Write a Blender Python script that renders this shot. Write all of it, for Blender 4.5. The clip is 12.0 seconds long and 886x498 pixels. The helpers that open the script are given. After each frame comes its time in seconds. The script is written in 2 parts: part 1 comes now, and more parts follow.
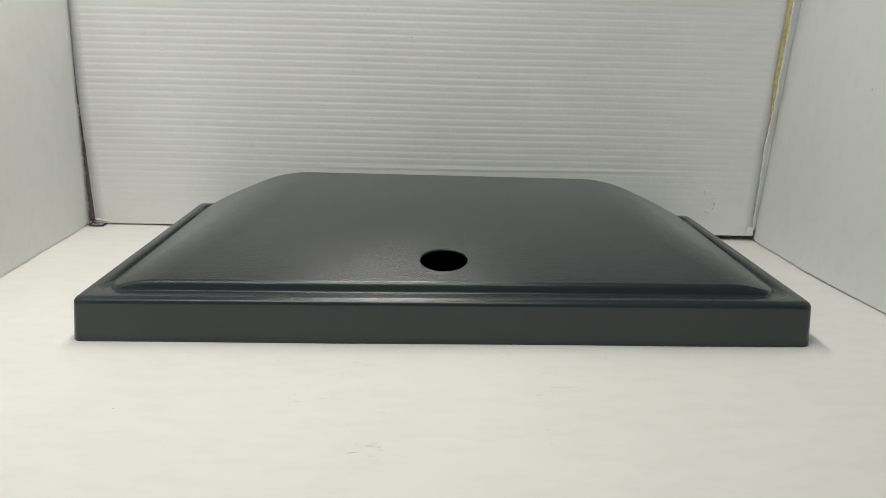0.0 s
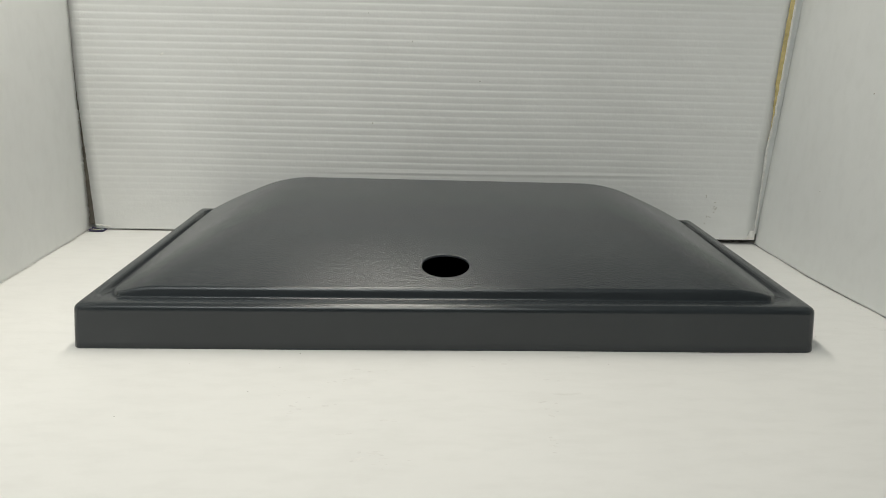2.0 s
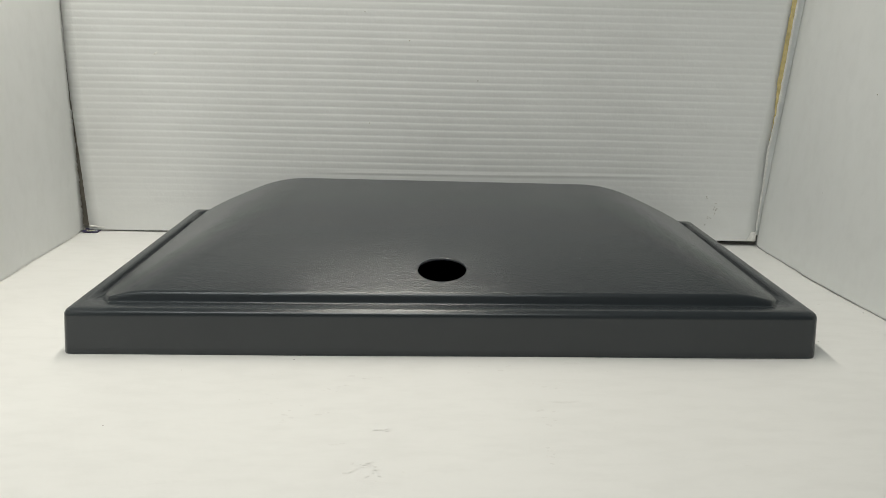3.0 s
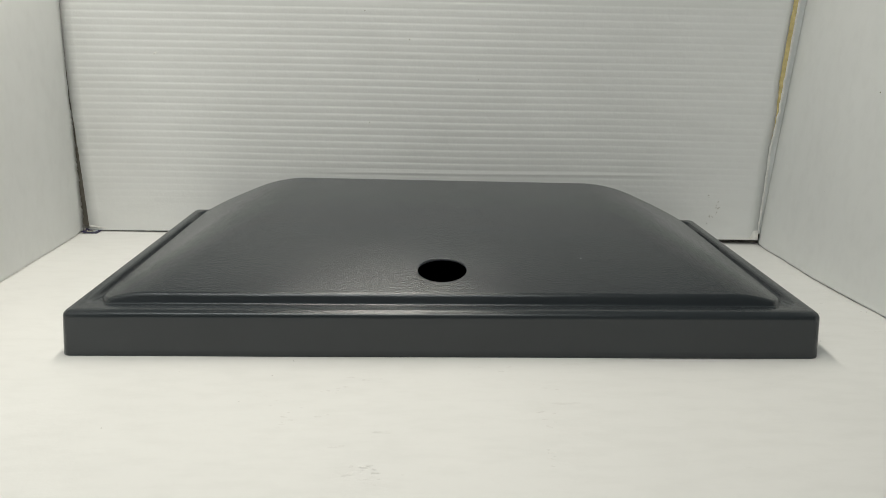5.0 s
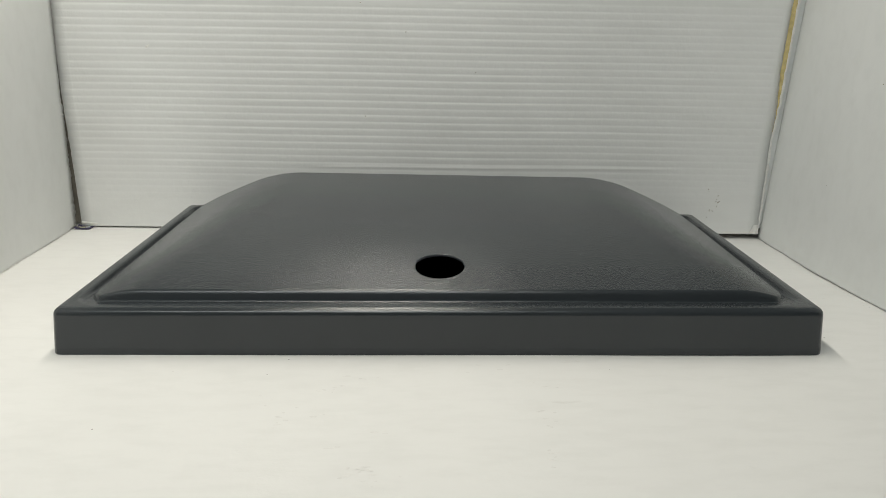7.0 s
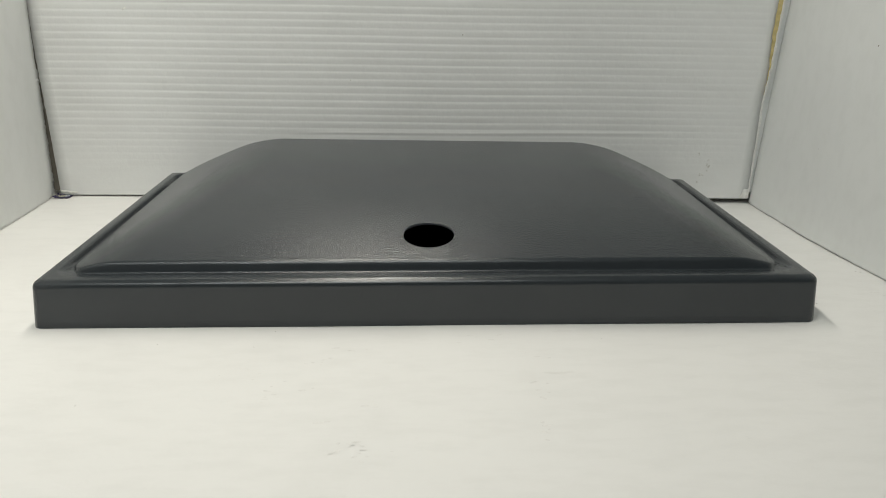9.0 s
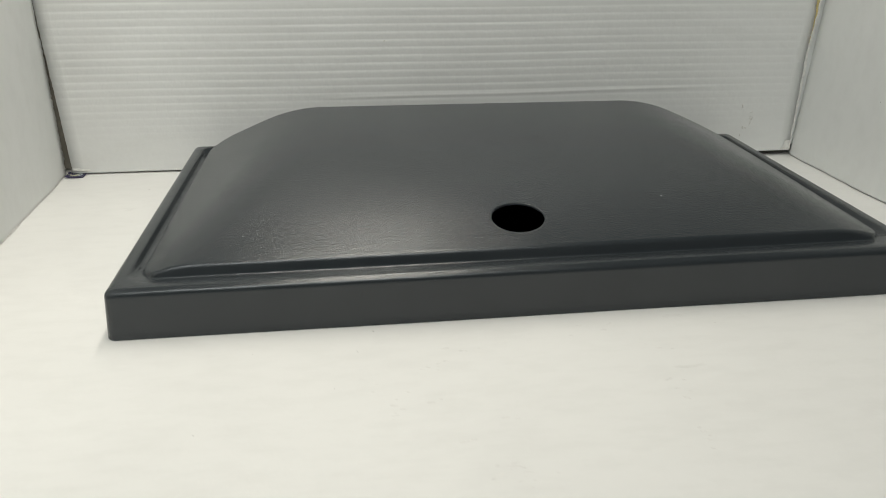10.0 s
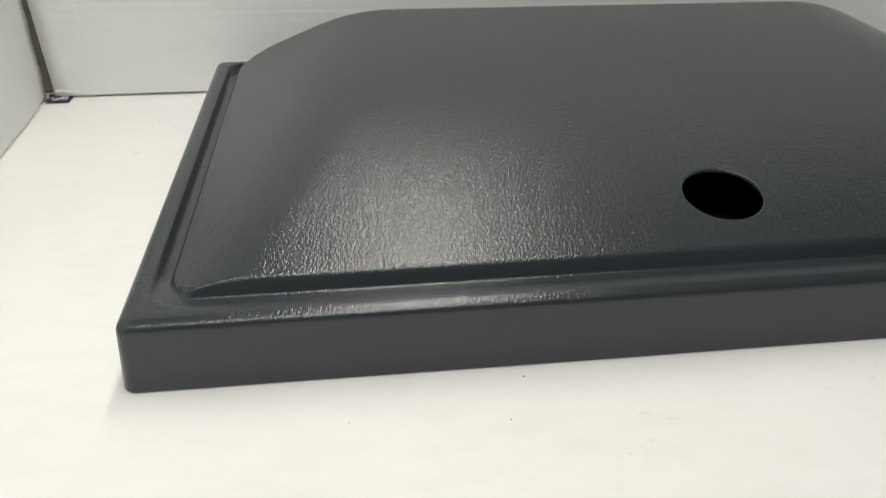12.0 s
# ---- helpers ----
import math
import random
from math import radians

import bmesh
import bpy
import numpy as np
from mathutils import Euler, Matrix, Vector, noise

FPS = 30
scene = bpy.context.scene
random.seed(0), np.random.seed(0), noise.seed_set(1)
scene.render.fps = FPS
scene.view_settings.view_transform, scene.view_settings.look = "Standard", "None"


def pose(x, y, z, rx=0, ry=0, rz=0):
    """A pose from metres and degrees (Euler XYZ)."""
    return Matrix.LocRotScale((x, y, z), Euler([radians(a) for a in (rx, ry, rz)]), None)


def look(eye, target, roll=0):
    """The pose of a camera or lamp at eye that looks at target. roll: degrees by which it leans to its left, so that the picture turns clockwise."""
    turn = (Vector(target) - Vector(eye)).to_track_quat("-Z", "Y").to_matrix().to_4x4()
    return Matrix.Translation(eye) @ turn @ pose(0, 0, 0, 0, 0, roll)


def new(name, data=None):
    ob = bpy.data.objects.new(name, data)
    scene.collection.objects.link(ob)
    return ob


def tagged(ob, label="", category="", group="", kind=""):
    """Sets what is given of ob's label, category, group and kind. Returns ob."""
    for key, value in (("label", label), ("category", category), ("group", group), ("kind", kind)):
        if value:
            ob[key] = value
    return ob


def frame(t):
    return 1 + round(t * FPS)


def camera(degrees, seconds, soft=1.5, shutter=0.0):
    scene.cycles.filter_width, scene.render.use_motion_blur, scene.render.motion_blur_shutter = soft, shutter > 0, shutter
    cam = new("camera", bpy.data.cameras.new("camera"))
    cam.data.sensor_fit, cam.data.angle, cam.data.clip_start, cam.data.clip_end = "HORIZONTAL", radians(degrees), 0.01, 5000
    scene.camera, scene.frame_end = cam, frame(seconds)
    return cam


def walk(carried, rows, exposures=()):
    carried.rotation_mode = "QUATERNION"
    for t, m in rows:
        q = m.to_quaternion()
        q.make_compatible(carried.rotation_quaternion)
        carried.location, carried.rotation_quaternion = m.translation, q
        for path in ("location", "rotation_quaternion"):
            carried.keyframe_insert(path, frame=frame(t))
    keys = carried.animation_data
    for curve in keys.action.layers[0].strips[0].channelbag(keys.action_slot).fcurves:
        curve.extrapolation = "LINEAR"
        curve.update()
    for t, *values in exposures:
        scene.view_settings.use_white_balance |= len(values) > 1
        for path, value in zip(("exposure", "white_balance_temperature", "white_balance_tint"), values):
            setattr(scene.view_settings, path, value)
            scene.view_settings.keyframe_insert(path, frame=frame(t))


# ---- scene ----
cam = camera(56.0, 12.0, 0.6, 0.3)
PATH = [
    (0, (0.002, -0.646, 0.268), (-0.003, 1.281, -0.268), 1.5),
    (0.5, (0.002, -0.646, 0.268), (-0.001, 1.282, -0.265), 1.5),
    (1, (0.002, -0.646, 0.269), (0.0, 1.283, -0.26), 1.4),
    (1.5, (0.0, -0.646, 0.27), (0.0, 1.282, -0.262), 1.4),
    (2, (0.0, -0.643, 0.27), (-0.004, 1.286, -0.26), 1.4),
    (2.5, (-0.001, -0.636, 0.271), (-0.005, 1.292, -0.26), 1.4),
    (3, (0.003, -0.63, 0.273), (-0.001, 1.296, -0.265), 1.4),
    (5, (0.005, -0.626, 0.274), (-0.005, 1.299, -0.269), 1.2),
    (5.5, (0.004, -0.624, 0.273), (-0.005, 1.3, -0.274), 1.1),
    (6, (0.005, -0.622, 0.272), (-0.004, 1.3, -0.282), 1.1),
    (6.5, (0.004, -0.618, 0.272), (-0.001, 1.303, -0.284), 1.1),
    (8.5, (0.006, -0.605, 0.274), (0.019, 1.306, -0.316), 1.0),
    (9, (0.001, -0.6, 0.272), (0.036, 1.294, -0.367), 1.0),
    (9.5, (-0.034, -0.584, 0.288), (0.042, 1.279, -0.437), 0.6),
    (10, (-0.115, -0.543, 0.299), (0.056, 1.284, -0.495), 0.1),
    (10.2, (-0.139, -0.514, 0.306), (0.076, 1.308, -0.491), 0.4),
    (10.5, (-0.174, -0.473, 0.317), (0.083, 1.333, -0.502), 0.1),
    (10.7, (-0.19, -0.448, 0.32), (0.096, 1.351, -0.505), 0.0),
    (11, (-0.193, -0.412, 0.318), (0.083, 1.374, -0.539), -0.2),
    (11.2, (-0.197, -0.372, 0.315), (0.063, 1.402, -0.572), -0.1),
    (11.5, (-0.191, -0.327, 0.307), (0.029, 1.429, -0.625), -0.1),
    (11.7, (-0.19, -0.317, 0.285), (0.02, 1.42, -0.684), 0.5),
    (12, (-0.188, -0.314, 0.266), (-0.009, 1.383, -0.779), 0.6),
]
walk(cam, [(t, look(eye, target, roll)) for t, eye, target, roll in PATH],
     ((0, 0.0, 6500, 10), (9.0, 0.0, 6500, 10), (10.5, 0.03, 6500, 10), (11.0, 0.09, 6480, 10), (11.5, 0.15, 6470, 11), (12.0, 0.16, 6450, 12)))

# ---- light ----
world = bpy.data.worlds.new("world")
scene.world = world
world.use_nodes = True
bg = world.node_tree.nodes["Background"]
bg.inputs[0].default_value = (0.80, 0.88, 1.0, 1)
bg.inputs[1].default_value = 0.12
scene.view_settings.exposure = 0.0


def area_lamp(name, eye, target, sx, sy, watts, colour):
    data = bpy.data.lights.new(name, "AREA")
    data.shape, data.size, data.size_y = "RECTANGLE", sx, sy
    data.energy, data.color = watts, colour
    ob = new(name, data)
    ob.matrix_world = look(eye, target)
    return ob


area_lamp("panel_lamp", (-0.14, 0.14, 0.98), (-0.44, 0.15, 0.0), 1.40, 0.10, 10.2, (1.0, 0.965, 0.865))
# added fill from high in front, for the skirt and back board; no real fitting
area_lamp("front_fill", (-0.45, -1.25, 1.85), (-0.35, -0.10, 0.0), 1.2, 0.7, 20.5, (0.90, 0.965, 0.955))


# ---- materials ----
def shader(name, base, rough, spec=0.5):
    m = bpy.data.materials.new(name)
    m.use_nodes = True
    nt = m.node_tree
    b = nt.nodes["Principled BSDF"]
    b.inputs["Base Color"].default_value = (*base, 1)
    b.inputs["Roughness"].default_value = rough
    b.inputs["Specular IOR Level"].default_value = spec
    return m, nt, b


def coords(nt, scale=(1, 1, 1)):
    tc = nt.nodes.new("ShaderNodeTexCoord")
    mp = nt.nodes.new("ShaderNodeMapping")
    mp.inputs["Scale"].default_value = scale
    nt.links.new(tc.outputs["Object"], mp.inputs["Vector"])
    return mp.outputs["Vector"]


def noise_node(nt, vec, scale, detail=3.0, rough=0.55):
    n = nt.nodes.new("ShaderNodeTexNoise")
    n.inputs["Scale"].default_value = scale
    n.inputs["Detail"].default_value = detail
    n.inputs["Roughness"].default_value = rough
    nt.links.new(vec, n.inputs["Vector"])
    return n.outputs["Fac"]


def ramp(nt, fac, stops):
    r = nt.nodes.new("ShaderNodeValToRGB")
    e = r.color_ramp.elements
    while len(e) < len(stops):
        e.new(0.5)
    for el, (p, c) in zip(e, stops):
        el.position = p
        el.color = (*c, 1) if len(c) == 3 else c
    nt.links.new(fac, r.inputs["Fac"])
    return r.outputs["Color"]


def mix(nt, fac, a, b, mode="MIX"):
    n = nt.nodes.new("ShaderNodeMix")
    n.data_type, n.blend_type = "RGBA", mode
    for sock, v in ((n.inputs[0], fac), (n.inputs[6], a), (n.inputs[7], b)):
        if isinstance(v, (int, float)):
            sock.default_value = v
        elif isinstance(v, tuple):
            sock.default_value = (*v, 1)
        else:
            nt.links.new(v, sock)
    return n.outputs[2]


def bump(nt, b, height, strength, distance, before=None):
    n = nt.nodes.new("ShaderNodeBump")
    n.inputs["Strength"].default_value = strength
    n.inputs["Distance"].default_value = distance
    nt.links.new(height, n.inputs["Height"])
    if before:
        nt.links.new(before.outputs["Normal"], n.inputs["Normal"])
    nt.links.new(n.outputs["Normal"], b.inputs["Normal"])
    return n


def black_plastic(name, grain):
    m, nt, b = shader(name, (0.024, 0.028, 0.031), 0.22, 0.55)
    v = coords(nt)
    warp = nt.nodes.new("ShaderNodeTexNoise")
    warp.inputs["Scale"].default_value = 260
    warp.inputs["Detail"].default_value = 2
    nt.links.new(v, warp.inputs["Vector"])
    add = nt.nodes.new("ShaderNodeVectorMath")
    add.operation = "MULTIPLY_ADD"
    add.inputs[1].default_value = (0.0010, 0.0010, 0.0010)
    nt.links.new(warp.outputs["Color"], add.inputs[0])
    nt.links.new(v, add.inputs[2])

    def cells(scale):
        vor = nt.nodes.new("ShaderNodeTexVoronoi")
        vor.feature = "SMOOTH_F1"
        vor.inputs["Scale"].default_value = scale
        vor.inputs["Smoothness"].default_value = 0.35
        nt.links.new(add.outputs[0], vor.inputs["Vector"])
        return vor.outputs["Distance"]

    # leathery hair-cell grain: irregular cells of two sizes with soft valleys, and a fine tooth
    wide, small = cells(640), cells(1050)
    b0 = bump(nt, b, wide, 0.5, 0.00045)
    b1 = bump(nt, b, small, 0.5, 0.0004, b0)
    b2 = bump(nt, b, noise_node(nt, v, 1900, 2), 0.4, 0.0002, b1)
    # the sheet was stretched on its steep flanks, where the grain is drawn flat
    geo = nt.nodes.new("ShaderNodeNewGeometry")
    sep = nt.nodes.new("ShaderNodeSeparateXYZ")
    nt.links.new(geo.outputs["Normal"], sep.inputs[0])
    for node, full in ((b0, 0.42 * grain), (b1, 0.36 * grain), (b2, 0.30 * grain)):
        mr = nt.nodes.new("ShaderNodeMapRange")
        mr.inputs[1].default_value, mr.inputs[2].default_value = 0.25, 0.90
        mr.inputs[3].default_value, mr.inputs[4].default_value = full * 0.15, full
        nt.links.new(sep.outputs[2], mr.inputs[0])
        nt.links.new(mr.outputs[0], node.inputs["Strength"])
    nt.links.new(ramp(nt, noise_node(nt, v, 9, 3), [(0.3, (0.0258, 0.0306, 0.0346)), (0.7, (0.0308, 0.0362, 0.0405))]), b.inputs["Base Color"])
    r = nt.nodes.new("ShaderNodeMapRange")
    r.inputs[3].default_value, r.inputs[4].default_value = 0.18, 0.25
    nt.links.new(noise_node(nt, v, 30, 3), r.inputs[0])
    nt.links.new(r.outputs[0], b.inputs["Roughness"])
    return m


def white_board(name, base, streak, stains=0.0):
    """White-faced corrugated board. streak: stretch of the paper's fibre marks along each axis."""
    m, nt, b = shader(name, base, 0.55, 0.35)
    v = coords(nt)
    vs = coords(nt, streak)
    soft = ramp(nt, noise_node(nt, v, 6, 4), [(0.3, tuple(c * 0.955 for c in base)), (0.7, base)])
    fibre = ramp(nt, noise_node(nt, vs, 60, 5), [(0.25, (0.93, 0.93, 0.925)), (0.55, (1, 1, 1))])
    col = mix(nt, 0.6, soft, fibre, "MULTIPLY")
    if stains:
        spots = noise_node(nt, vs, 24, 6, 0.7)
        mask = ramp(nt, spots, [(0.66, (0, 0, 0)), (0.74, (1, 1, 1))])
        where = ramp(nt, noise_node(nt, v, 7, 2), [(0.48, (0, 0, 0)), (0.66, (1, 1, 1))])
        both = mix(nt, 1.0, mask, where, "MULTIPLY")
        half = mix(nt, 1.0, both, (stains, stains, stains), "MULTIPLY")
        col = mix(nt, half, col, tuple(c * s for c, s in zip(base, (0.70, 0.69, 0.66))))
    nt.links.new(col, b.inputs["Base Color"])
    b1 = bump(nt, b, noise_node(nt, v, 45, 5, 0.65), 0.34, 0.0012)
    bump(nt, b, noise_node(nt, vs, 400, 3), 0.12, 0.0004, b1)
    return m


def plain(name, base, rough, vary=0.25, scale=40):
    m, nt, b = shader(name, base, rough, 0.3)
    v = coords(nt)
    f = noise_node(nt, v, scale, 4)
    nt.links.new(ramp(nt, f, [(0.3, tuple(c * (1 - vary) for c in base)), (0.7, tuple(min(1, c * (1 + vary * 0.4)) for c in base))]), b.inputs["Base Color"])
    bump(nt, b, noise_node(nt, v, scale * 8, 3), 0.2, 0.0006)
    return m


PLASTIC = black_plastic("black_grained_plastic", 0.82)
PLASTIC_RIM = black_plastic("black_pressed_plastic", 0.62)
BOARD_BACK = white_board("white_corrugated_board", (0.76, 0.765, 0.755), (0.25, 1, 1), 0.25)
BOARD_SIDE = white_board("white_side_board", (0.74, 0.755, 0.745), (1, 1, 0.7))
BOARD_FLOOR = white_board("white_floor_board", (0.765, 0.76, 0.738), (0.5, 1.3, 1), 0.4)
TORN = plain("torn_white_paper", (0.78, 0.775, 0.745), 0.8, 0.15, 200)
KRAFT = plain("kraft_liner", (0.62, 0.51, 0.24), 0.8, 0.3, 120)
# dull brown of the added backing, which carries the dark of the corner gaps
GAP_DARK = plain("dull_gap_backing", (0.27, 0.25, 0.21), 0.9, 0.3, 60)
DIRT = plain("dirt_speck", (0.16, 0.14, 0.11), 0.9, 0.4, 300)
SCUFF = plain("brown_scuff", (0.40, 0.365, 0.31), 0.9, 0.4, 300)
SMUDGE = plain("rubbed_smudge", (0.742, 0.734, 0.711), 0.8, 0.1, 300)
# dark grey that paints the shade seen through the hole
HOLE_SHADE = plain("hole_shade", (0.16, 0.16, 0.165), 0.8, 0.2, 60)
NAVY = plain("navy_print", (0.035, 0.030, 0.075), 0.45, 0.3, 150)
STRAW = plain("straw_print", (0.50, 0.49, 0.36), 0.6, 0.2, 200)
PALE_PRINT = plain("pale_print", (0.55, 0.60, 0.68), 0.6, 0.2, 200)
ROOM = plain("room_paint", (0.30, 0.30, 0.29), 0.8, 0.1, 3)


# ---- mesh helpers ----
def mesh_object(name, verts, faces, material, smooth=False, parent=None, label=""):
    me = bpy.data.meshes.new(name)
    me.from_pydata(verts, [], faces)
    me.materials.append(material)
    me.polygons.foreach_set("use_smooth", [smooth] * len(me.polygons))
    me.update()
    ob = new(name, me)
    if parent:
        ob.parent = parent
    if label:
        ob["label"] = label
    return ob


def grid_faces(nu, nv, flip=False):
    out = []
    for j in range(nv - 1):
        for i in range(nu - 1):
            a = j * nu + i
            q = (a, a + 1, a + 1 + nu, a + nu)
            out.append(q[::-1] if flip else q)
    return out


def box(name, x0, x1, y0, y1, z0, z1, material, parent=None, bevel=0.0):
    bm = bmesh.new()
    bmesh.ops.create_cube(bm, size=1.0)
    for v in bm.verts:
        v.co = Vector(((x0 + x1) / 2 + v.co.x * (x1 - x0), (y0 + y1) / 2 + v.co.y * (y1 - y0), (z0 + z1) / 2 + v.co.z * (z1 - z0)))
    if bevel:
        bmesh.ops.bevel(bm, geom=bm.edges[:], offset=bevel, segments=2, affect="EDGES")
    me = bpy.data.meshes.new(name)
    bm.to_mesh(me)
    bm.free()
    me.materials.append(material)
    ob = new(name, me)
    if parent:
        ob.parent = parent
    return ob


def clamp(v, a, b):
    return max(a, min(b, v))


def lift(x, y):
    """The floor board is slightly warped: it rises towards the front on one side."""
    sx = clamp((x + 0.305) / 0.61, 0.0, 1.25)
    sy = clamp(y / 0.366, -0.5, 1.0)
    return 0.0125 * sx * (1 - sy)


def floor_z(x, y):
    return lift(x, y) + 0.0006 * noise.noise(Vector((x * 6, y * 9, 0.3)))


# ---- the booth of white corrugated board ----
def ticks(*stretches):
    """Grid lines from (start, end, count) stretches."""
    out = []
    for a, b, n in stretches:
        out += [a + (b - a) * i / n for i in range(n)]
    return out + [stretches[-1][1]]


def floor_board():
    xs = ticks((-0.62, 0.62, 62))
    ys = ticks((-0.75, 0.425, 60))
    top = [(x, y, floor_z(x, y)) for y in ys for x in xs]
    n = len(top)
    low = [(x, y, z - 0.006) for x, y, z in top]
    nu, nv = len(xs), len(ys)
    faces = grid_faces(nu, nv) + [tuple(i + n for i in f[::-1]) for f in grid_faces(nu, nv)]
    rim = [i for i in range(nu)] + [j * nu + nu - 1 for j in range(1, nv)] + [(nv - 1) * nu + i for i in range(nu - 2, -1, -1)] + [j * nu for j in range(nv - 2, 0, -1)]
    for a, b in zip(rim, rim[1:] + rim[:1]):
        faces.append((b, a, a + n, b + n))
    ob = mesh_object("floor", top + low, faces, BOARD_FLOOR, True)
    return tagged(ob, "white scuffed corrugated cardboard sheet lying as floor", "floor", "", "structure")


FLOOR = floor_board()

PITCH = 0.0083          # flute spacing of the back board
BACK_L, BACK_R = 0.393, 0.396


def back_y(x):
    return BACK_L + (BACK_R - BACK_L) * (x + 0.44) / 0.825


def back_left_edge(z):
    return -0.4487 - 0.0088 * clamp(z / 0.17, 0, 1) - 0.0030 * clamp((z - 0.17) / 0.14, 0, 2) + 0.0005 * noise.noise(Vector((0, 0, z * 130)))


def back_right_edge(z):
    torn = 0.0045 * clamp((z - 0.125) / 0.035, 0, 1)
    return 0.3958 + 0.0022 * clamp(z / 0.10, 0, 1) + torn + 0.0080 * clamp((z - 0.16) / 0.14, 0, 2.2) + 0.0007 * noise.noise(Vector((5, 0, z * 110)))


def back_board():
    rows, per = 54, 10
    nz, nx = rows * per, 60
    z_lo = 0.0016

    def point(u, z):
        xl, xr = back_left_edge(z), back_right_edge(z)
        x = xl + (xr - xl) * u
        zz = z + 0.0052 * u * (1 - clamp(z / 0.1, 0, 1))
        zz += 0.0009 * noise.noise(Vector((x * 5, z * 4, 2)))
        ph = (z / PITCH + 0.12 * noise.noise(Vector((x * 3, z * 9, 7)))) * 2 * math.pi
        amp = 0.000165 * (1 - 0.45 * clamp((x + 0.0) / 0.35, 0, 1)) * clamp((z - 0.025) / 0.08, 0.04, 1)
        fr = (ph / (2 * math.pi)) % 1.0
        row = math.floor(ph / (2 * math.pi))
        own = 0.85 + 0.22 * noise.noise(Vector((row * 3.7, 1.5, 0.2))) + 0.35 * noise.noise(Vector((x * 9, row * 2.3, 5)))
        wave = own * (0.42 * math.sin(ph) - 1.25 * math.exp(-((fr - 0.62) / 0.11) ** 2))
        fold = 0.00032 * math.exp(-((z - 0.0835 - 0.008 * (x - 0.06)) / 0.0016) ** 2) * clamp((x + 0.17) / 0.05, 0, 1) * clamp((0.29 - x) / 0.05, 0, 1)
        return (x, back_y(x) - fold - amp * wave + 0.0012 * noise.noise(Vector((x * 7, z * 7, 1))), zz)

    zs = [z_lo + PITCH * i / per for i in range(nz + 1)]
    us = [i / nx for i in range(nx + 1)]
    front = [point(u, z) for z in zs for u in us]
    n, nu, nv = len(front), len(us), len(zs)
    rear = [(x, back_y(x) + 0.0045, z) for x, y, z in front]
    faces = grid_faces(nu, nv) + [tuple(i + n for i in f[::-1]) for f in grid_faces(nu, nv)]
    rim = [i for i in range(nu)] + [j * nu + nu - 1 for j in range(1, nv)] + [(nv - 1) * nu + i for i in range(nu - 2, -1, -1)] + [j * nu for j in range(nv - 2, 0, -1)]
    for a, b in zip(rim, rim[1:] + rim[:1]):
        faces.append((b, a, a + n, b + n))
    ob = mesh_object("wall_back", front + rear, faces, BOARD_BACK, True)
    return tagged(ob, "white corrugated cardboard back panel with horizontal flutes", "wall", "", "structure")


WALL_BACK = back_board()


def strip(name, zs, left, right, y_of, material, parent, label="", depth=0.0008):
    """A ragged upright strip with some thickness, lying along the back board."""
    verts, faces = [], []
    for z in zs:
        a, b = left(z), right(z)
        verts += [(a, y_of(a), z), (b, y_of(b), z), (b, y_of(b) + depth, z), (a, y_of(a) + depth, z)]
    for i in range(len(zs) - 1):
        o = i * 4
        for k in range(4):
            faces.append((o + k, o + (k + 1) % 4, o + 4 + (k + 1) % 4, o + 4 + k))
    faces += [(3, 2, 1, 0), tuple(len(verts) - 4 + k for k in range(4))]
    return mesh_object(name, verts, faces, material, False, parent, label)


def rag(seed, z, amp, freq):
    return amp * (noise.noise(Vector((seed, 0, z * freq))) + 0.5 * noise.noise(Vector((seed, 3, z * freq * 2.7))))


# kraft layer laid bare along the back board's upper edge, and its torn white lip
strip("torn_kraft_edge", ticks((0.135, 0.45, 150)), lambda z: back_right_edge(z) - 0.0062 * clamp((z - 0.13) / 0.08, 0.15, 1) + rag(2, z, 0.0006, 90),
      lambda z: back_right_edge(z) - 0.0012, lambda x: back_y(x) - 0.0020, KRAFT, WALL_BACK, "bare brown kraft layer along the torn edge")
strip("torn_paper_lip", ticks((0.010, 0.45, 260)), lambda z: back_right_edge(z) - 0.0012 + rag(5, z, 0.0010, 120),
      lambda z: back_right_edge(z) + 0.0012 * clamp((z - 0.02) / 0.08, 0.0, 1) + rag(9, z, 0.0007, 60), lambda x: back_y(x) - 0.0030, TORN, WALL_BACK, "ragged white paper lip")
strip("torn_corner_paper", ticks((0.0075, 0.019, 24)), lambda z: back_right_edge(z) - 0.011 + 0.5 * (z - 0.0075) + rag(15, z, 0.003, 200),
      lambda z: back_right_edge(z) + 0.0005 + rag(19, z, 0.001, 200), lambda x: back_y(x) - 0.0014, TORN, WALL_BACK, "frayed white paper at the corner")


def foot_lip():
    """The white liner, curled forward along the foot of the back board near its corner."""
    n, k = 30, 7
    verts = []
    for i in range(n + 1):
        u = i / n
        x = -0.4480 + 0.020 * u
        r = 0.0013 * (1 - u ** 3) ** 0.5 * (1 + 0.18 * noise.noise(Vector((u * 7, 0, 1)))) + 0.0002
        zc = 0.0062 - 0.0016 * u + 0.0012 * noise.noise(Vector((u * 5, 2, 0)))
        for j in range(k + 1):
            a = math.pi * (0.5 + 1.05 * j / k)
            verts.append((x, back_y(x) - 0.0004 + r * math.cos(a) * 0.55, zc + r * math.sin(a)))
    return mesh_object("curled_liner", verts, grid_faces(k + 1, n + 1), TORN, True, WALL_BACK, "white paper liner curling at the foot")


foot_lip()


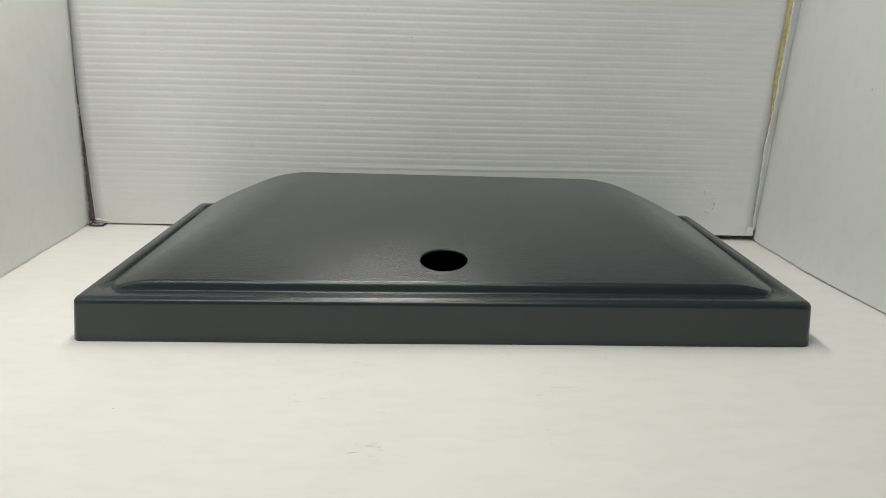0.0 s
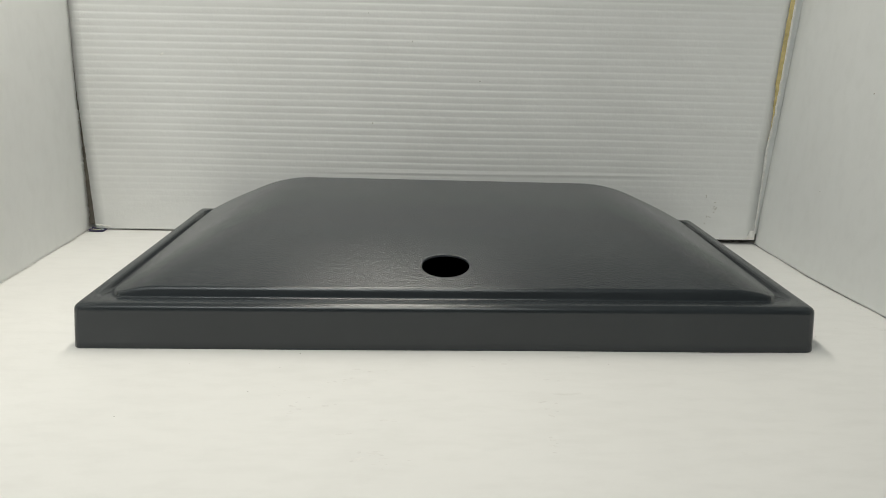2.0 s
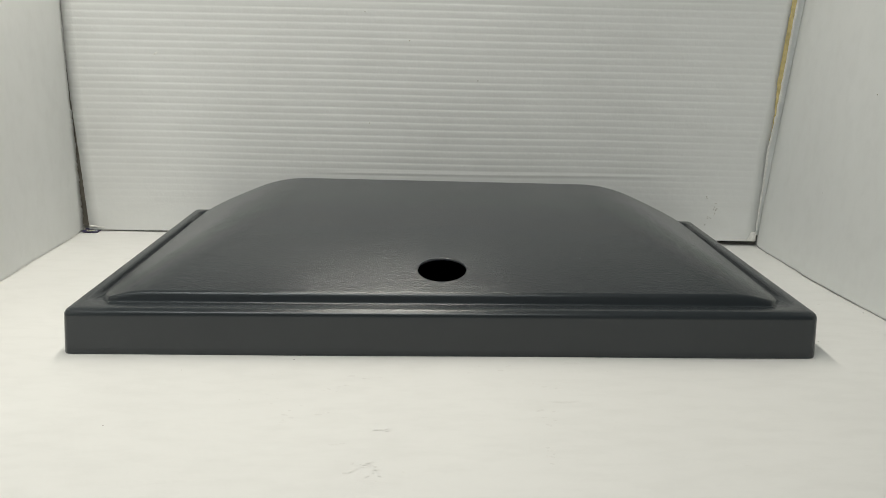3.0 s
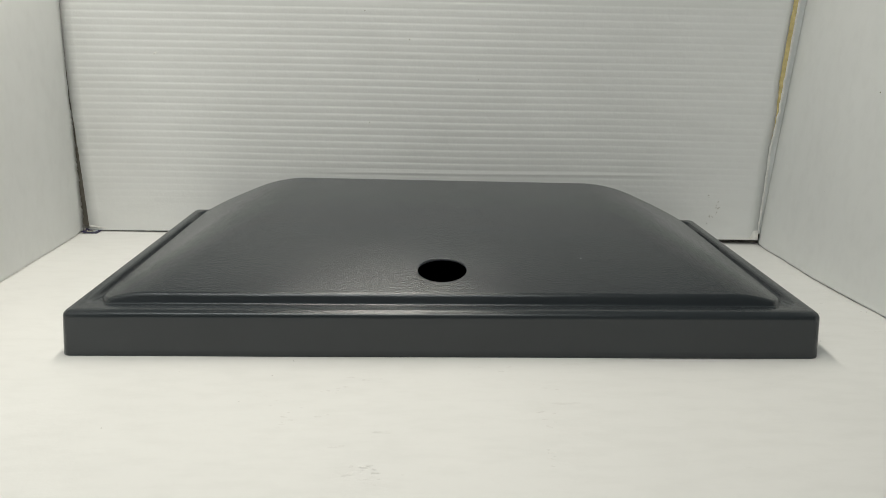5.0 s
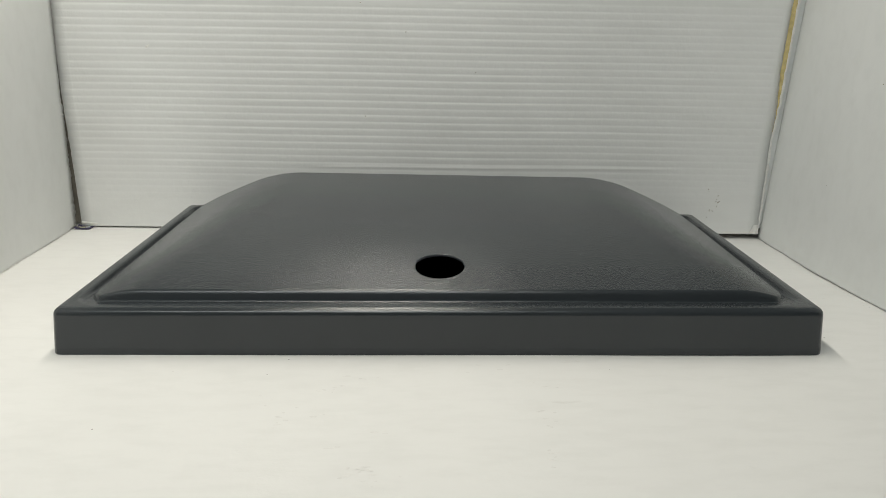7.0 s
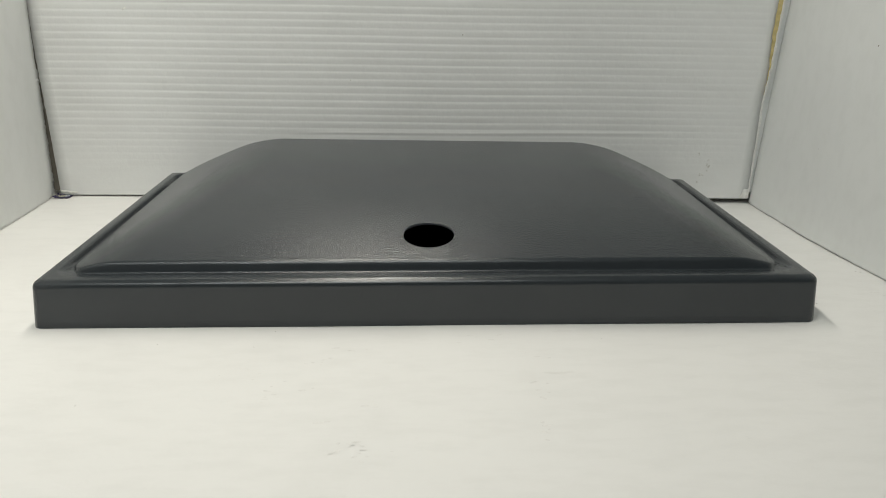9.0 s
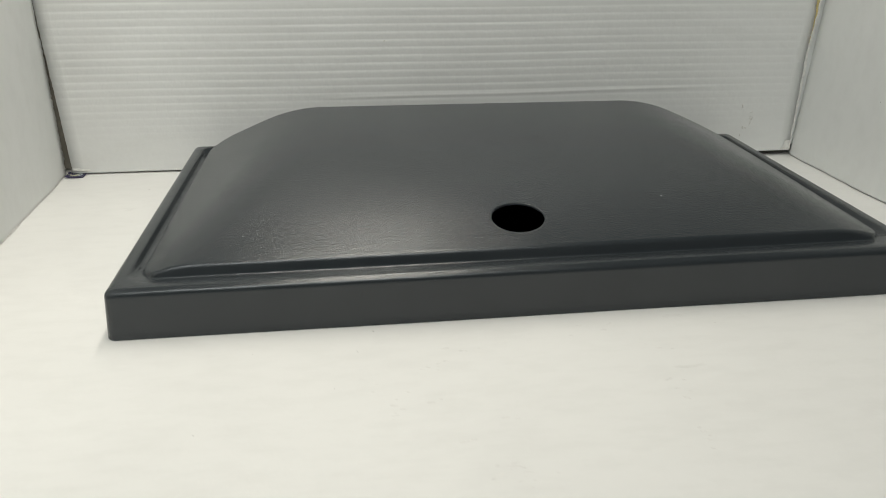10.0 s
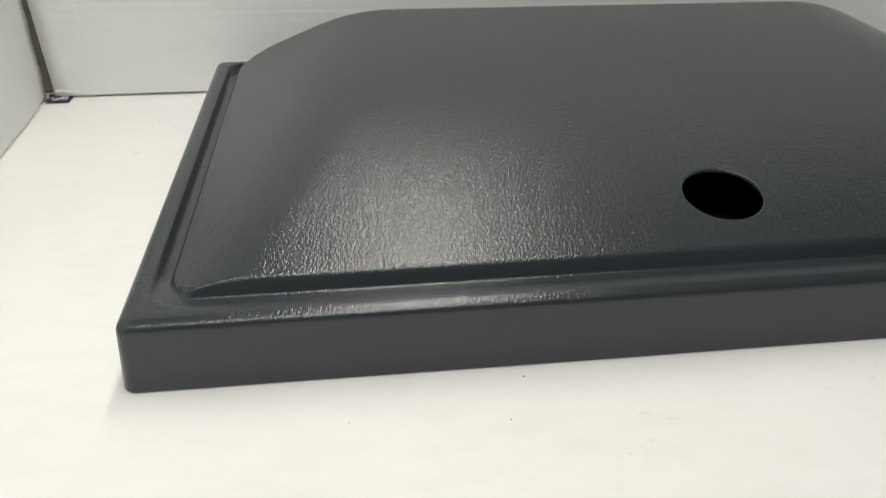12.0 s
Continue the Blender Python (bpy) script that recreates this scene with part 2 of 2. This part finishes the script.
def side_board(name, inner, outer_shift, jag, height, lean, label):
    """An upright side board. inner: foot points (x, y) from back to front of its inner face."""
    nu, nv = 90, 200
    verts = []
    for side in (0, 1):
        for j in range(nv + 1):
            z = height * j / nv
            for i in range(nu + 1):
                s = i / nu
                k = s * (len(inner) - 1)
                a = min(int(k), len(inner) - 2)
                x = inner[a][0] + (inner[a + 1][0] - inner[a][0]) * (k - a)
                y = inner[a][1] + (inner[a + 1][1] - inner[a][1]) * (k - a)
                if i == 0:
                    y += jag(z)
                w = 0.0010 * noise.noise(Vector((y * 14, z * 2.5, 4))) + 0.0006 * noise.noise(Vector((y * 45, z * 3, 8)))
                verts.append((x + w + lean * z + side * outer_shift, y, lift(x, y) + 0.0012 + z + (0.0005 * noise.noise(Vector((y * 150, 0, 3))) if j == 0 else 0)))
    n = (nu + 1) * (nv + 1)
    f = grid_faces(nu + 1, nv + 1, outer_shift > 0)
    faces = f + [tuple(i + n for i in q[::-1]) for q in f]
    m = nu + 1
    rim = [i for i in range(m)] + [j * m + m - 1 for j in range(1, nv + 1)] + [nv * m + i for i in range(m - 2, -1, -1)] + [j * m for j in range(nv - 1, 0, -1)]
    for a, b in zip(rim, rim[1:] + rim[:1]):
        q = (b, a, a + n, b + n)
        faces.append(q[::-1] if outer_shift > 0 else q)
    ob = mesh_object(name, verts, faces, BOARD_SIDE, True)
    return tagged(ob, label, "wall", "", "structure")


def left_jag(z):
    k = 1.0 if z < 0.15 else 0.35
    return 0.75 * k * (0.0035 * noise.noise(Vector((1, 0, z * 70))) + 0.0040 * noise.noise(Vector((1, 5, z * 260))) + 0.0022 * noise.noise(Vector((4, 5, z * 500))) + 0.0075)


WALL_LEFT = side_board("wall_left", [(-0.4557, 0.3885), (-0.4510, 0.160), (-0.4470, -0.06), (-0.4430, -0.28)], -0.0045, left_jag, 0.37, -0.006,
                       "smooth white cardboard side panel with a torn rear edge")
WALL_RIGHT = side_board("wall_right", [(0.3998, 0.4000), (0.4022, 0.240), (0.4120, 0.093), (0.4420, -0.17)], 0.0045, lambda z: 0.0, 0.37, 0.070,
                        "white cardboard side panel with faint upright creases")

# folded flap of the right board beside the back board; added brown backing that darkens the left gap
strip("folded_flap", ticks((0.014, 0.37, 60)), lambda z: back_right_edge(z) - 0.004, lambda z: 0.4010 + 0.072 * z, lambda x: 0.3985,
      BOARD_SIDE, WALL_RIGHT, "pale folded flap in the corner gap", 0.001)
strip("gap_backing_strip", ticks((0.004, 0.37, 60)), lambda z: -0.4700, lambda z: -0.4400, lambda x: 0.4035,
      GAP_DARK, WALL_LEFT, "added dull brown backing strip that darkens the corner gap", 0.002)

# added dull backing sheets that keep the gaps dark from behind
tagged(box("backdrop", -0.52, 0.52, 0.428, 0.434, -0.002, 0.48, GAP_DARK), "added dull brown backing behind the corner gaps", "carton", "", "structure")
tagged(box("backdrop", -0.52, -0.515, 0.33, 0.426, -0.001, 0.48, GAP_DARK), "added dull brown backing behind the corner gaps", "carton", "", "structure")
tagged(box("backdrop", 0.515, 0.52, 0.33, 0.426, -0.001, 0.48, GAP_DARK), "added dull brown backing behind the corner gaps", "carton", "", "structure")


# flute ends that peep out along the foot of the side boards
def flute_ends(wall, foot, count, y0, y1, inward):
    verts, faces = [], []
    for i in range(count):
        y = y0 + (y1 - y0) * (i + 0.5) / count
        x = foot(y)
        w = abs(y1 - y0) / count * 0.30
        d = inward * (0.0003 + 0.0018 * random.random() ** 2 * (0.6 + noise.noise(Vector((y * 30, 1, 2)))))
        z = lift(x, y) + 0.0007
        o = len(verts)
        verts += [(x, y - w, z), (x + d, y + w * 0.6, z - 0.0004), (x + d, y + w * 1.6, z - 0.0004), (x, y + w, z),
                  (x, y - w, z + 0.0011), (x + d, y + w * 0.6, z + 0.0001), (x + d, y + w * 1.6, z + 0.0001), (x, y + w, z + 0.0011)]
        faces += [(o, o + 1, o + 2, o + 3), (o + 7, o + 6, o + 5, o + 4), (o, o + 4, o + 5, o + 1), (o + 1, o + 5, o + 6, o + 2), (o + 2, o + 6, o + 7, o + 3)]
    return tagged(mesh_object("flute_edge", verts, faces, TORN, False, wall, "serrated cut edge of the board"), kind="stuff")


flute_ends(WALL_LEFT, lambda y: -0.4510 - 0.005 * (y - 0.160) / 0.2285 if y > 0.160 else -0.4510 + 0.004 * (0.160 - y) / 0.22, 88, -0.10, 0.372, 1)


# ---- the moulded plastic cover ----
def rounded_rect(x0, x1, y0, y1, r, arc=8, side=24):
    pts = []
    corners = [(x1 - r, y0 + r, -90), (x1 - r, y1 - r, 0), (x0 + r, y1 - r, 90), (x0 + r, y0 + r, 180)]
    arcs = [[(cx + r * math.cos(radians(a + 90 * i / arc)), cy + r * math.sin(radians(a + 90 * i / arc))) for i in range(arc + 1)] for cx, cy, a in corners]
    for k in range(4):
        pts += arcs[k]
        a, b = arcs[k][-1], arcs[(k + 1) % 4][0]
        pts += [(a[0] + (b[0] - a[0]) * i / side, a[1] + (b[1] - a[1]) * i / side) for i in range(1, side)]
    return pts


HALF, DEEP, RIM = 0.3060, 0.3680, 0.0385
GROOVE = (-0.2938, 0.2938, 0.0130, 0.3605)


def groove_depth(y):
    """The groove is sunk along the sides and the back and runs out level at the front."""
    return 0.0004 + 0.0042 * clamp((y - 0.016) / 0.034, 0.0, 1.0) ** 1.4


def rim_part(parent):
    """The drafted skirt, its rounded top edge, the flat rim and the slope that turns down into the groove."""
    loops = []

    def outer(inset, r, z):
        loops.append((rounded_rect(-HALF + inset, HALF - inset, inset, DEEP - inset, max(r - inset * 0.5, 0.002)), z))

    outer(0.0030, 0.0068, 0.0006)
    outer(-0.0006, 0.0068, 0.0001)
    outer(-0.0010, 0.0068, 0.0010)
    for i in range(1, 7):
        outer(-0.0010 + 0.0018 * i / 6, 0.0068, 0.0010 + (RIM - 0.0060 - 0.0010) * i / 6)
    for i in range(1, 9):
        a = math.radians(3 + 87 * i / 8)
        outer(0.0008 + 0.0060 * (1 - math.cos(a)), 0.0068, RIM - 0.0060 + 0.0060 * math.sin(a))
    gx0, gx1, gy0, gy1 = GROOVE

    def inner(d, r, z):
        loops.append((rounded_rect(gx0 + d, gx1 - d, gy0 + d, gy1 - d, r - d), z))

    for k in (0.66, 0.33):
        p = loops[-1][0] if k > 0.5 else loops[-2][0]
        q = rounded_rect(gx0 - 0.0006, gx1 + 0.0006, gy0 - 0.0006, gy1 + 0.0006, 0.0182)
        loops.append(([(a[0] * k + b[0] * (1 - k), a[1] * k + b[1] * (1 - k)) for a, b in zip(p, q)], RIM + 0.0001))
    flat = len(loops)
    shares = []
    for i in range(9):
        u = i / 8
        inner(-0.0006 + 0.0036 * u, 0.0180, RIM)
        shares.append(u * u * (3 - 2 * u))
    inner(0.0034, 0.0180, RIM - 0.0010)
    shares.append(1.0)
    n = len(loops[0][0])

    def band(name, first, last, material, label):
        verts, faces = [], []
        for k, (pts, z) in enumerate(loops[first:last + 1], first):
            drop = shares[k - flat] if k >= flat else 0.0
            verts += [(x, y, z + lift(x, y) - drop * groove_depth(y)) for x, y in pts]
        for k in range(last - first):
            for i in range(n):
                j = (i + 1) % n
                faces.append((k * n + i, k * n + j, k * n + n + j, k * n + n + i))
        return mesh_object(name, verts, faces, material, True, parent, label)

    band("skirt", 0, 8, PLASTIC_RIM, "straight upright black skirt")
    return band("rim", 8, len(loops) - 1, PLASTIC_RIM, "flat black rim with rounded edges round a groove")


def smin(a, b, k):
    h = max(k - abs(a - b), 0.0) / k
    return min(a, b) - h * h * k / 4


def smax(a, b, k):
    return -smin(-a, -b, k)


HOLE_X, HOLE_Y, HOLE_R = 0.0012, 0.0630, 0.0213


def crown(x, y):
    """Height of the raised panel over its base plane."""
    u = max(0.0, (0.3435 - y) / 0.322)
    top = 0.0852 - 0.0390 * u ** 2.04
    d = 0.2845 - abs(x)
    q = clamp(1 - d / 0.120, 0, 2)
    side = 0.0394 + 0.0018 * clamp((y - 0.05) / 0.2, 0, 1) + 0.0503 * (1 - q ** 1.2)
    front = 0.0375 + (y - 0.0195) * 2.5
    back = 0.0355 + (0.3600 - y) * 3.2
    # plan outline with rounded corners
    r = 0.030
    ex, ey = abs(x) - (0.2850 - r), abs(y - 0.186) - (0.1735 - r)
    e = r - math.hypot(max(ex, 0), max(ey, 0)) - min(max(ex, ey), 0)
    edge = 0.0355 + e * 3.4
    h = smin(top, side, 0.013)
    h = smin(h, front, 0.0036)
    h = smin(h, back, 0.004)
    h = smin(h, edge, 0.003)
    return smax(h, RIM - groove_depth(y), 0.0015)


def raised_part(parent):
    a = 0.0270
    xs = ticks((-0.2960, -0.2700, 24), (-0.2700, -0.1500, 34), (-0.1500, HOLE_X - a, 18), (HOLE_X - a, HOLE_X + a, 28), (HOLE_X + a, 0.1500, 18), (0.1500, 0.2700, 34), (0.2700, 0.2960, 24))
    ys = ticks((0.0070, 0.0280, 44), (0.0280, HOLE_Y - a, 8), (HOLE_Y - a, HOLE_Y + a, 40), (HOLE_Y + a, 0.3300, 50), (0.3300, 0.3630, 28))
    nu = len(xs)
    verts = [(x, y, crown(x, y)) for y in ys for x in xs]
    i0, i1 = min(range(nu), key=lambda i: abs(xs[i] - HOLE_X + a)), min(range(nu), key=lambda i: abs(xs[i] - HOLE_X - a))
    j0, j1 = min(range(len(ys)), key=lambda j: abs(ys[j] - HOLE_Y + a)), min(range(len(ys)), key=lambda j: abs(ys[j] - HOLE_Y - a))
    faces = []
    for j in range(len(ys) - 1):
        for i in range(nu - 1):
            if i0 <= i < i1 and j0 <= j < j1:
                continue
            k = j * nu + i
            faces.append((k, k + 1, k + 1 + nu, k + nu))
    # ring of quads between the square patch and the round hole, then the cut edge
    loop = [j0 * nu + i for i in range(i0, i1)] + [j * nu + i1 for j in range(j0, j1)] + [j1 * nu + i for i in range(i1, i0, -1)] + [j * nu + i0 for j in range(j1, j0, -1)]
    n, last, layers = len(loop), loop, 14
    for s in range(1, layers + 1):
        f = s / layers
        ring = []
        for k in loop:
            x, y, _ = verts[k]
            dx, dy = x - HOLE_X, y - HOLE_Y
            m = HOLE_R / math.hypot(dx, dy)
            px, py = HOLE_X + dx * ((1 - f) + f * m), HOLE_Y + dy * ((1 - f) + f * m)
            verts.append((px, py, crown(px, py)))
            ring.append(len(verts) - 1)
        for i in range(n):
            q = (i + 1) % n
            faces.append((last[i], last[q], ring[q], ring[i]))
        last = ring
    for drop, inset in ((0.0005, 0.0003), (0.0018, 0.0002)):
        ring = []
        for k in last if drop < 0.001 else top_ring:
            x, y, z = verts[k]
            dx, dy = x - HOLE_X, y - HOLE_Y
            m = 1 - inset / math.hypot(dx, dy)
            verts.append((HOLE_X + dx * m, HOLE_Y + dy * m, z - drop))
            ring.append(len(verts) - 1)
        if drop < 0.001:
            top_ring = last
        for i in range(n):
            q = (i + 1) % n
            faces.append((last[i], last[q], ring[q], ring[i]))
        last = ring
    verts = [(x, y, z + lift(x, y)) for x, y, z in verts]
    return mesh_object("raised_panel", verts, faces, PLASTIC, True, parent, "domed grained panel with a round hole near its edge")


def plastic_cover():
    root = new("plastic_cover")
    rim_part(root)
    raised_part(root)
    # added dark sheet over the floor: the shade inside the hole, put into colour
    xs, ys = ticks((-0.295, 0.295, 12)), ticks((0.010, 0.360, 8))
    under = [(x, y, lift(x, y) + 0.004) for y in ys for x in xs]
    mesh_object("hole_shade_sheet", under, grid_faces(len(xs), len(ys)), HOLE_SHADE, False, root, "dark sheet standing in for the shade under the hole")
    return tagged(root, "black grained plastic cover with round hole on white cardboard", "plastic cover")


plastic_cover()


# ---- small things and marks ----
def corner_scrap():
    """A small printed label, half crumpled, stuck on the floor in the corner."""
    root = new("label_scrap")
    x0, x1, y0, y1 = -0.4540, -0.4345, 0.3795, 0.3950

    def height(u, v):
        crumple = 0.0022 * math.exp(-(u / 0.30) ** 2) * (0.6 + noise.noise(Vector((u * 9, v * 7, 3))))
        return 0.0009 + crumple + 0.0004 * v ** 3 + 0.0008 * max(0.0, u - 0.8)

    def spot(u, v):
        x, y = x0 + (x1 - x0) * u, y0 + (y1 - y0) * v + 0.0015 * u
        return (x, y, floor_z(x, y) + height(u, v))

    n = 16
    top = [spot(i / n, j / n) for j in range(n + 1) for i in range(n + 1)]
    low = [(x, y, z - 0.0006) for x, y, z in top]
    m = (n + 1) ** 2
    f = grid_faces(n + 1, n + 1)
    faces = f + [tuple(k + m for k in q[::-1]) for q in f]
    w = n + 1
    rim = [i for i in range(w)] + [j * w + n for j in range(1, w)] + [n * w + i for i in range(n - 1, -1, -1)] + [j * w for j in range(n - 1, 0, -1)]
    for a, b in zip(rim, rim[1:] + rim[:1]):
        faces.append((b, a, a + m, b + m))
    mesh_object("backing", top + low, faces, NAVY, True, root, "dark navy printed backing")

    def blot(name, uc, vc, ru, rv, turn, inner, material, label):
        """A printed oval or ring, a hair above the label."""
        verts, fcs = [], []
        k = 22
        for i in range(k):
            a = 2 * math.pi * i / k
            for s_ in (inner, 1.0):
                du, dv = s_ * ru * math.cos(a), s_ * rv * math.sin(a)
                u = uc + du * math.cos(turn) - dv * math.sin(turn)
                v = vc + du * math.sin(turn) + dv * math.cos(turn)
                p = spot(u, v)
                verts.append((p[0], p[1], p[2] + 0.00025))
        for i in range(k):
            a, b = 2 * i, 2 * ((i + 1) % k)
            fcs.append((a, a + 1, b + 1, b))
        return mesh_object(name, verts, fcs, material, False, root, label)

    blot("printed_swoosh", 0.47, 0.50, 0.30, 0.13, 0.75, 0.05, STRAW, "pale straw-coloured printed swoosh")
    blot("printed_oval", 0.68, 0.62, 0.17, 0.22, 0.2, 0.45, PALE_PRINT, "pale printed oval")
    blot("printed_blot", 0.14, 0.55, 0.11, 0.26, 0.3, 0.05, STRAW, "pale crumpled print")
    return tagged(root, "crumpled navy printed label scrap on the floor in the corner", "label")


corner_scrap()


def flake(verts, faces, c, ax, ay, size, stretch, turn, thick):
    """One small irregular flake in the plane of ax and ay round c."""
    k = random.randint(5, 8)
    up = ax.cross(ay)
    o = len(verts)
    for i in range(k):
        a = 2 * math.pi * i / k
        r = size * random.uniform(0.55, 1.1)
        u, v = r * stretch * math.cos(a), r * math.sin(a)
        u, v = u * math.cos(turn) - v * math.sin(turn), u * math.sin(turn) + v * math.cos(turn)
        verts.append(tuple(c + ax * u + ay * v + up * thick))
    verts.append(tuple(c + up * thick * 1.6))
    for i in range(k):
        faces.append((o + i, o + (i + 1) % k, o + k))


def floor_marks(name, spots, material, label, size, stretch):
    verts, faces = [], []
    for x, y, n, spread in spots:
        for _ in range(n):
            px, py = x + random.gauss(0, spread * 1.5), y + random.gauss(0, spread)
            if -0.31 < px < 0.312 and -0.004 < py < 0.373:
                continue
            c = Vector((px, py, floor_z(px, py) + 0.00012))
            flake(verts, faces, c, Vector((1, 0, 0)), Vector((0, 1, 0)), size * random.uniform(0.4, 1.2), random.uniform(1, stretch), random.gauss(0, 0.3), 0.00004)
    return tagged(mesh_object(name, verts, faces, material), label, "marks", "", "stuff")


floor_marks("dirt_specks", [(-0.116, -0.009, 1, 0), (-0.127, -0.038, 1, 0), (-0.20, -0.032, 1, 0), (0.33, 0.03, 3, 0.02), (0.1, -0.05, 2, 0.04), (-0.2, -0.1, 2, 0.05), (0.40, 0.12, 5, 0.02), (-0.36, 0.3, 2, 0.03)],
            DIRT, "tiny dark dirt specks on the white floor", 0.0005, 1.6)
floor_marks("rubbed_marks", [(-0.045, -0.174, 4, 0.003), (-0.035, -0.180, 5, 0.003), (-0.035, -0.188, 4, 0.003), (-0.054, -0.181, 4, 0.004), (-0.035, -0.129, 3, 0.002), (-0.065, -0.148, 3, 0.003),
                             (0.080, -0.055, 5, 0.005), (0.078, -0.105, 5, 0.006), (0.075, -0.158, 3, 0.003), (0.067, -0.170, 2, 0.003), (-0.107, -0.090, 5, 0.006), (-0.085, -0.110, 4, 0.005),
                             (-0.105, -0.117, 4, 0.005), (-0.082, -0.066, 6, 0.006), (-0.052, -0.042, 4, 0.004), (0.050, -0.028, 4, 0.006), (0.40, 0.06, 10, 0.015), (0.37, 0.16, 8, 0.02)],
            SMUDGE, "faint grey rubbed marks on the white floor", 0.0014, 3.5)


def wall_marks():
    verts, faces = [], []
    ax, ay = Vector((1, 0, 0)), Vector((0, 0, 1))
    path = [(0.330, 0.061), (0.341, 0.056), (0.342, 0.050), (0.341, 0.045), (0.340, 0.041), (0.332, 0.038), (0.338, 0.036), (0.330, 0.028)]
    for x, z in path:
        for _ in range(2):
            px, pz = x + random.gauss(0, 0.0012), z + random.gauss(0, 0.0015)
            flake(verts, faces, Vector((px, back_y(px) - 0.0022, pz)), ax, ay, random.uniform(0.0003, 0.0008), 1.5, random.uniform(-1, 1), 0.0002)
    for x, z in ((0.038, 0.199), (-0.093, 0.145), (-0.045, 0.244), (-0.098, 0.276), (0.25, 0.05)):
        flake(verts, faces, Vector((x, back_y(x) - 0.0022, z)), ax, ay, 0.0008, 1.2, 0.3, 0.0002)
    ob = mesh_object("scuff_marks", verts, faces, SCUFF)
    tagged(ob, "small dark scuff marks on the white back panel", "marks", "", "stuff")
    v2, f2 = [], []
    flake(v2, f2, Vector((-0.349, back_y(-0.349) - 0.0022, 0.222)), ax, ay, 0.0016, 2.0, 0.5, 0.0004)
    tagged(mesh_object("paper_nick", v2, f2, TORN), "small raised paper nick on the back panel", "mark", "", "stuff")


wall_marks()


def dust():
    """A few pale dust grains lying on the cover and one speck on the side board."""
    verts, faces = [], []
    for x, y in ((0.124, 0.085), (-0.05, 0.26), (0.02, 0.30), (0.16, 0.20), (-0.12, 0.20), (0.22, 0.12), (-0.06, 0.016)):
        c = Vector((x, y, crown(x, y) + lift(x, y) + 0.0002))
        flake(verts, faces, c, Vector((1, 0, 0)), Vector((0, 1, 0)), 0.0002 if x != 0.124 else 0.0005, 1.8, random.uniform(-1, 1), 0.0002)
    tagged(mesh_object("dust_grains", verts, faces, TORN), "tiny pale dust grains lying on the black cover", "dust", "", "stuff")
    verts, faces = [], []
    for y, z in ((0.19, 0.21), (0.25, 0.10), (0.12, 0.12)):
        x = 0.4022 + (0.240 - y) * 0.0667 + 0.070 * z - 0.0022
        flake(verts, faces, Vector((x, y, z)), Vector((0, -1, 0)), Vector((0, 0, 1)), 0.0009 if z > 0.2 else 0.0005, 1.3, 0.4, 0.0002)
    tagged(mesh_object("dirt_specks", verts, faces, DIRT), "tiny dark specks on the white side panel", "marks", "", "stuff")


dust()


# ---- the plain room round the booth ----
def room():
    box_def = ((-2.2, 2.2), (-2.4, 1.8), (-0.0075, 1.9))
    (x0, x1), (y0, y1), (z0, z1) = box_def
    t = 0.1
    for name, args in (("room_floor", (x0, x1, y0, y1, z0 - t, z0)), ("ceiling", (x0, x1, y0, y1, z1, z1 + t)),
                       ("room_wall_west", (x0 - t, x0, y0, y1, z0, z1)), ("room_wall_east", (x1, x1 + t, y0, y1, z0, z1)),
                       ("room_wall_south", (x0, x1, y0 - t, y0, z0, z1)), ("room_wall_north", (x0, x1, y1, y1 + t, z0, z1))):
        tagged(box(name, *args, ROOM), "plain painted room surface", "room", "", "structure")


room()
